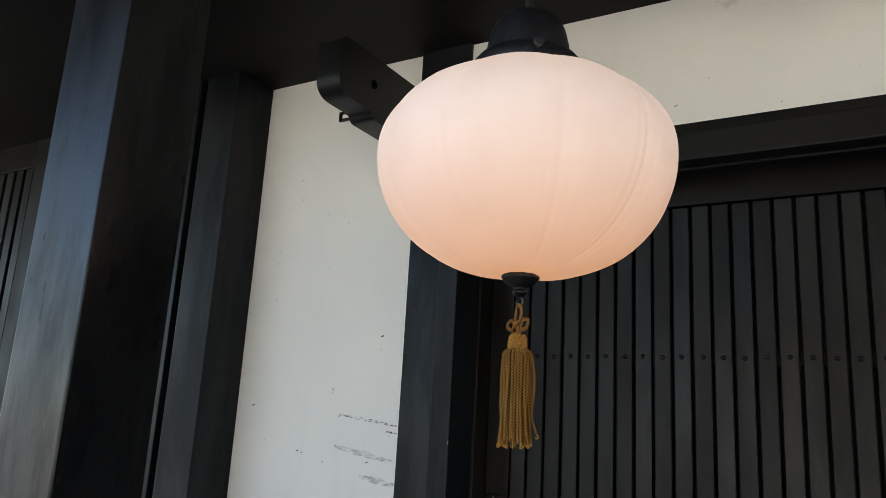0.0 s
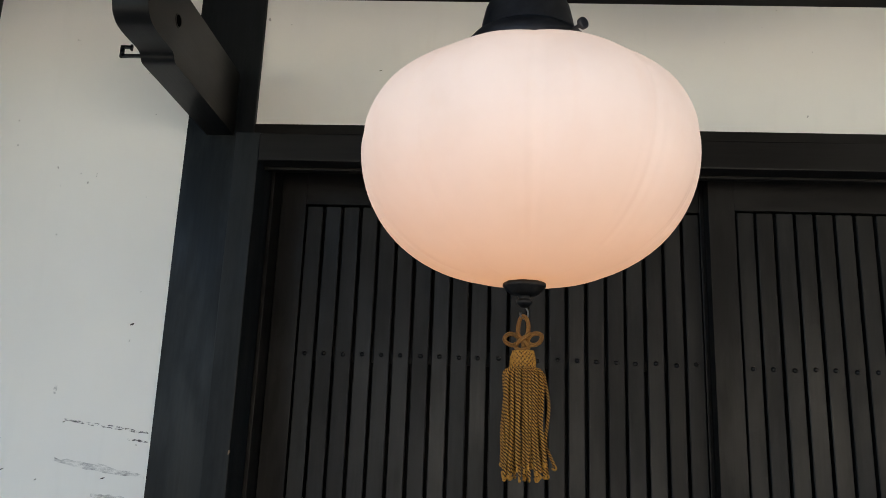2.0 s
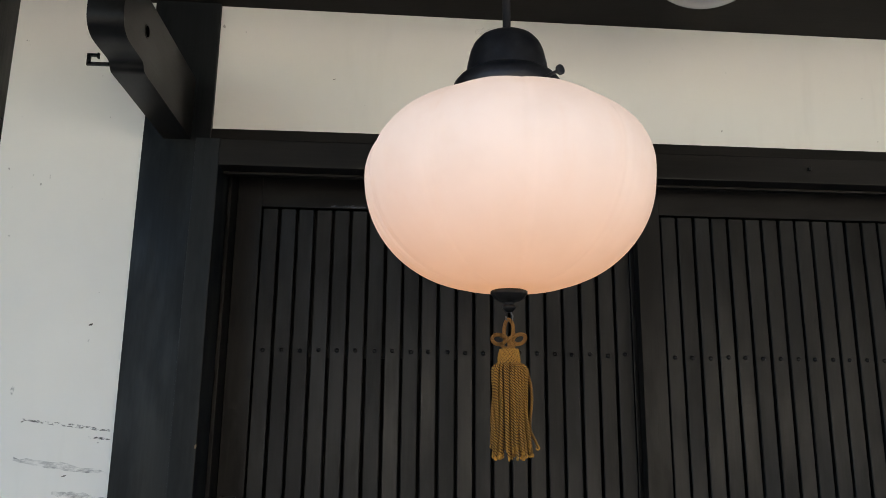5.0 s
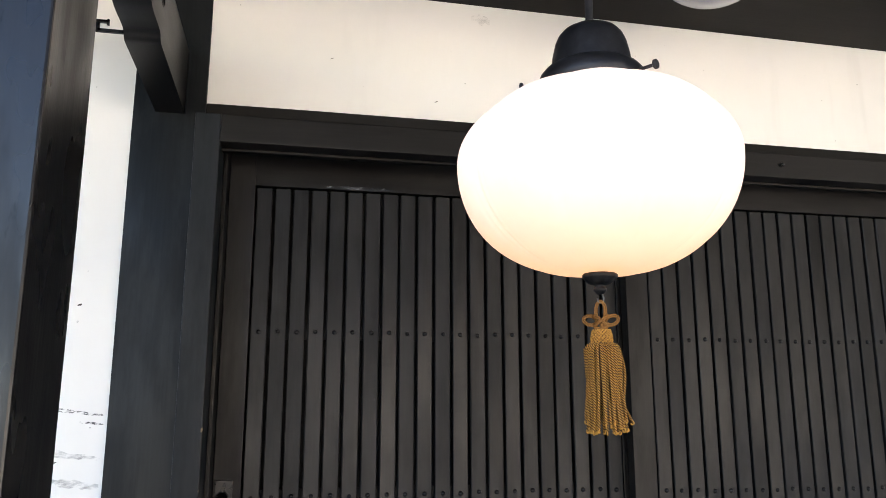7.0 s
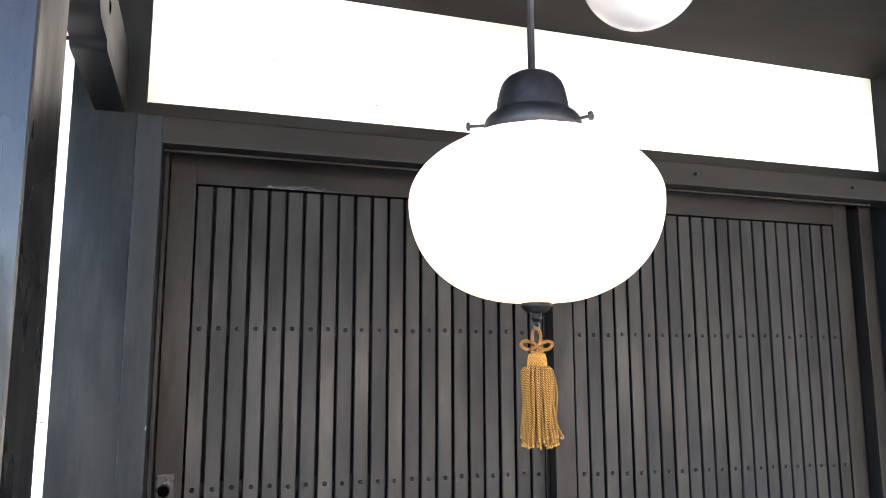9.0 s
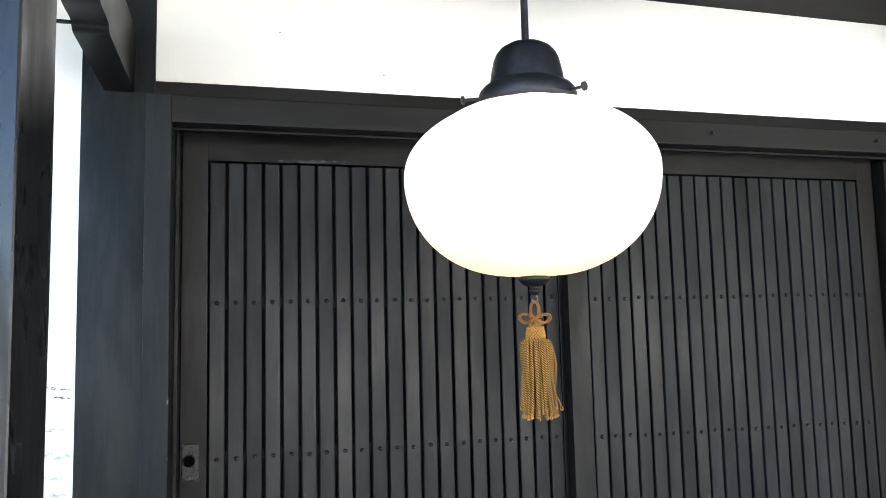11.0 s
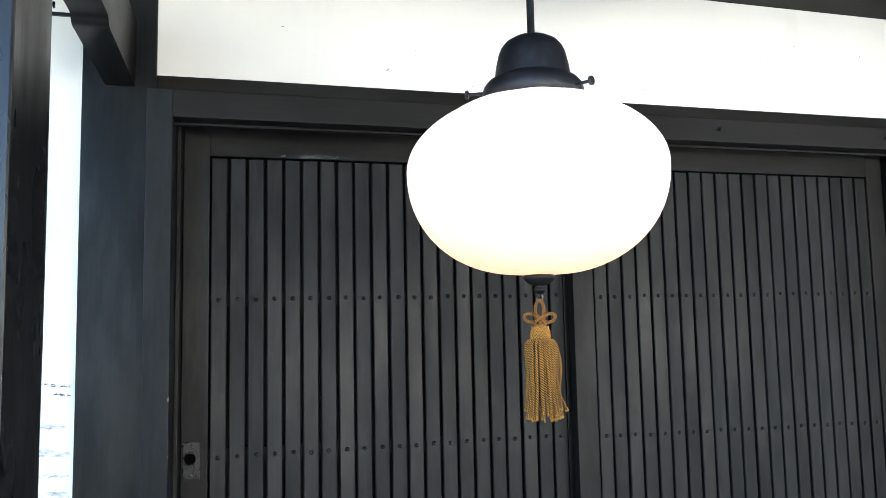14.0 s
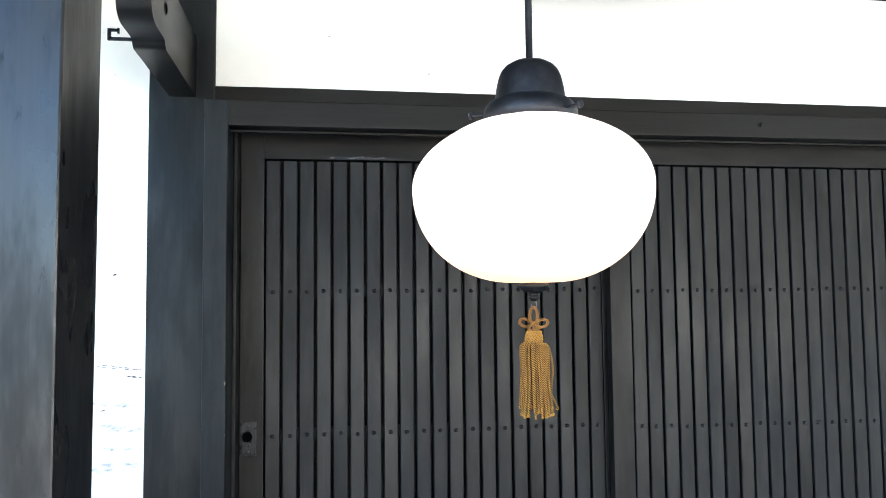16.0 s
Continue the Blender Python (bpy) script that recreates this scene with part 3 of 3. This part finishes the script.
part("wire_hook", tube_bm([(0, 0, -0.154), (0, 0, -0.160), (0.002, 0, -0.163), (0.0042, 0, -0.1675), (0.0035, 0, -0.172), (0.0, 0, -0.1745), (-0.0035, 0, -0.172), (-0.004, 0, -0.168)], 0.0011, 8), STEEL, lantern, "", True)

lamp = bpy.data.lights.new("lantern_bulb", "POINT")
lamp.energy, lamp.color, lamp.shadow_soft_size = 0.285, (1.0, 0.875, 0.83), 0.03
bulb = new("lantern_bulb", lamp)
bulb.parent = lantern
bulb.location = (0, 0, 0.03)

# ---- tassel ----
tassel = thing("tassel", (LX - 0.0008, LY, 1.4080), "gold silk tassel with a looped knot and twisted cords", "tassel")
FACE = pose(0, 0, 0, 0, 0, -30)
FLAT = FACE @ Matrix.Diagonal((1, 0.7, 1, 1))


def cord_loop(centre, rx, rz, a0, a1, tilt, steps=18):
    out = []
    for k in range(steps + 1):
        u = radians(a0 + (a1 - a0) * k / steps)
        p = Vector((rx * math.cos(u), 0.0006 * math.sin(3 * u), rz * math.sin(u)))
        p.rotate(Euler((0, radians(tilt), 0)))
        out.append(p + Vector(centre))
    return out


PAIR = (-0.00105, 0.00105)


def knot_part(name, lines, radius=0.00125):
    bm = bmesh.new()
    for line in lines:
        tube_bm(line, radius, 8, bm)
    part(name, bm, KNOT, tassel, "copper-gold cord loop" if "loop" in name else "", True, FACE)


knot_part("top_loop", [cord_loop((0, 0, -0.0125), 0.0058 + g, 0.0125 + g, -60, 240, 0) for g in PAIR])
knot_part("side_loop", [cord_loop((-0.0132, 0.0006, -0.0230), 0.0082 + g, 0.0056 + g, 20, 380, 16) for g in PAIR])
knot_part("side_loop", [cord_loop((0.0132, -0.0006, -0.0236), 0.0082 + g, 0.0054 + g, 160, 520, -18) for g in PAIR])
knot_part("knot_cord", [[(-0.009, -0.002, -0.0180 + g), (-0.002, -0.0042, -0.0210 + g), (0.004, -0.0036, -0.026 + g), (0.0080 + g, -0.001, -0.0320)] for g in PAIR])
knot_part("knot_cord", [[(0.009, -0.002, -0.0175 + g), (0.003, -0.0050, -0.0225 + g), (-0.003, -0.0048, -0.0265 + g), (-0.0080 + g, -0.001, -0.0315)] for g in PAIR])
knot_part("knot_cord", [[(-0.0090, 0, -0.0275 + g), (-0.0070, -0.002, -0.0325 + g), (0, -0.0034, -0.0345 + g), (0.0070, -0.002, -0.0325 + g), (0.0090, 0, -0.0275 + g)] for g in PAIR])
knot_part("knot_core", [[(0.0, 0, -0.022), (0.001, 0.001, -0.03), (0.0, 0, -0.038)]], 0.0030)

def weave(u, q):
    """Height of a loosely plaited cord wrapping, 0 in the gaps."""
    shift = 1.1 * noise.noise(Vector((math.cos(u) * 3, math.sin(u) * 3, q * 4)))
    return abs(math.sin(9 * u + 4.2 * math.pi * q + shift)) * abs(math.sin(9 * u - 4.2 * math.pi * q - 1.4 * shift))


bm = bmesh.new()
rows, cols = 42, 132
rings = []
for i in range(rows + 1):
    q = i / rows
    ring = []
    for k in range(cols):
        u = 2 * math.pi * k / cols
        braid = weave(u, q)
        uneven = noise.noise(Vector((u * 9, q * 9, 3.0)))
        r = 0.0082 + 0.0036 * math.sin(math.pi * (0.10 + 0.62 * q)) + 0.0022 * braid ** 0.6 + 0.0009 * uneven
        ring.append(bm.verts.new((r * math.cos(u), r * math.sin(u), -0.0345 - 0.0185 * q)))
    rings.append(ring)
for a, b in zip(rings, rings[1:]):
    for k in range(cols):
        f = bm.faces.new((a[k], b[k], b[(k + 1) % cols], a[(k + 1) % cols]))
        out = f.calc_center_median()
        q, u = (-0.0345 - out.z) / 0.0185, math.atan2(out.y, out.x)
        # Gaps of the weave get the shade colour.
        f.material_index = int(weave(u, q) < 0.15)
bm.faces.new(rings[0])
bm.faces.new(rings[-1][::-1])
part("collar", bm, GOLD, tassel, "tightly bound gold cord collar", True, FLAT).data.materials.append(CORD_SHADE)
# Core kept dark, so shade between the strands is in its colour.
part("core", lathe_bm([(0.0, -0.036), (0.011, -0.037), (0.0125, -0.05), (0.0155, -0.06), (0.0150, -0.11), (0.0, -0.112)], 20), CORD_SHADE, tassel, "", True, FLAT)


def rope(points, radius):
    """Two gold plies twisted with two thin dark ones that put groove shade into colour."""
    bm = bmesh.new()
    turn = []
    dist = 0.0
    for i, p in enumerate(points):
        if i:
            dist += (Vector(p) - Vector(points[i - 1])).length
        turn.append(dist / 0.0066 * 2 * math.pi)
    for ply, out, thick in ((0, 0.58, 0.42), (math.pi, 0.58, 0.42), (0.5 * math.pi, 0.55, 0.42), (1.5 * math.pi, 0.55, 0.42)):
        first = len(bm.faces)
        line = [Vector(p) + Vector((math.cos(ply + u), math.sin(ply + u), 0)) * radius * out for p, u in zip(points, turn)]
        tube_bm(line, radius * thick, 5, bm)
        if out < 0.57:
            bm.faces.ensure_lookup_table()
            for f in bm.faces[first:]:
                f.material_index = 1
    return bm


rng = random.Random(5)
for layer, (count, r_top, r_low) in enumerate(((28, 0.0196, 0.0200), (18, 0.0150, 0.0158))):
    for k in range(count):
        u = 2 * math.pi * (k + 0.5 * layer) / count + rng.uniform(-0.05, 0.05)
        c, s = math.cos(u), math.sin(u)
        length = 0.0895 + rng.uniform(-0.006, 0.009)
        drift = rng.uniform(-0.0035, 0.0035)
        lone = layer == 0 and k == 2
        pts = []
        steps = 180
        for i in range(steps + 1):
            q = i / steps
            if q < 0.09:
                w = q / 0.09
                r = 0.0105 + (r_top - 0.0105) * math.sin(w * math.pi / 2)
                z = -0.0515 - 0.0062 * (1 - math.cos(w * math.pi / 2))
            else:
                w = (q - 0.09) / 0.91
                r = r_top + (r_low - r_top) * w + 0.0014 * math.sin(7 * w + k)
                z = -0.0577 - length * w
            if lone:
                r += 0.008 * math.sin(min(1, q * 1.2) * math.pi) ** 2 + 0.008 * max(0, q - 0.82) / 0.18
                z += 0.004 * q
            pts.append((r * c + drift * q * q + 0.0015 * q * q, r * s, z))
        e = Vector(pts[-1])
        hook = [e + Vector((0.0019 * math.sin(v) * c, 0.0019 * math.sin(v) * s, -0.0019 * (1 - math.cos(v)))) for v in [0.6 * j for j in range(1, 9)]]
        bm = rope(pts, 0.00185)
        tube_bm([e] + hook, 0.0010, 5, bm)
        part("strand", bm, GOLD, tassel, "", True, FLAT).data.materials.append(CORD_SHADE)

# ---- ceiling light under the eaves ----
dome = thing("ceiling_light", (-0.252, 1.283, 2.2955), "unlit white opal glass globe ceiling light", "ceiling light")
prof = [(0.0, -0.1735)] + [(0.141 * math.sin(u), -0.0325 - 0.141 * math.cos(u)) for u in [math.pi * k / 30 for k in range(1, 18)]]
globe = part("globe", lathe_bm(prof, 64), WHITE_GLASS, dome, "white opal glass globe", True)
for k, (dx, dy) in enumerate(((0.030, 0.062), (0.018, 0.064), (0.014, 0.066))):
    dz = -0.0325 - math.sqrt(0.1413 ** 2 - dx * dx - dy * dy)
    bm = bmesh.new()
    bmesh.ops.create_icosphere(bm, subdivisions=1, radius=0.0016 - 0.0003 * k)
    part("dirt_speck", bm, HOLE_SHADE_AND_DIRT, globe, "", True, Matrix.Translation((dx, dy, dz)))
part("base", lathe_bm([(0.0, 0.002), (0.142, 0.002), (0.147, -0.004), (0.147, -0.028), (0.1385, -0.0315), (0.0, -0.0315)], 56), IRON, dome, "dark metal base", True)
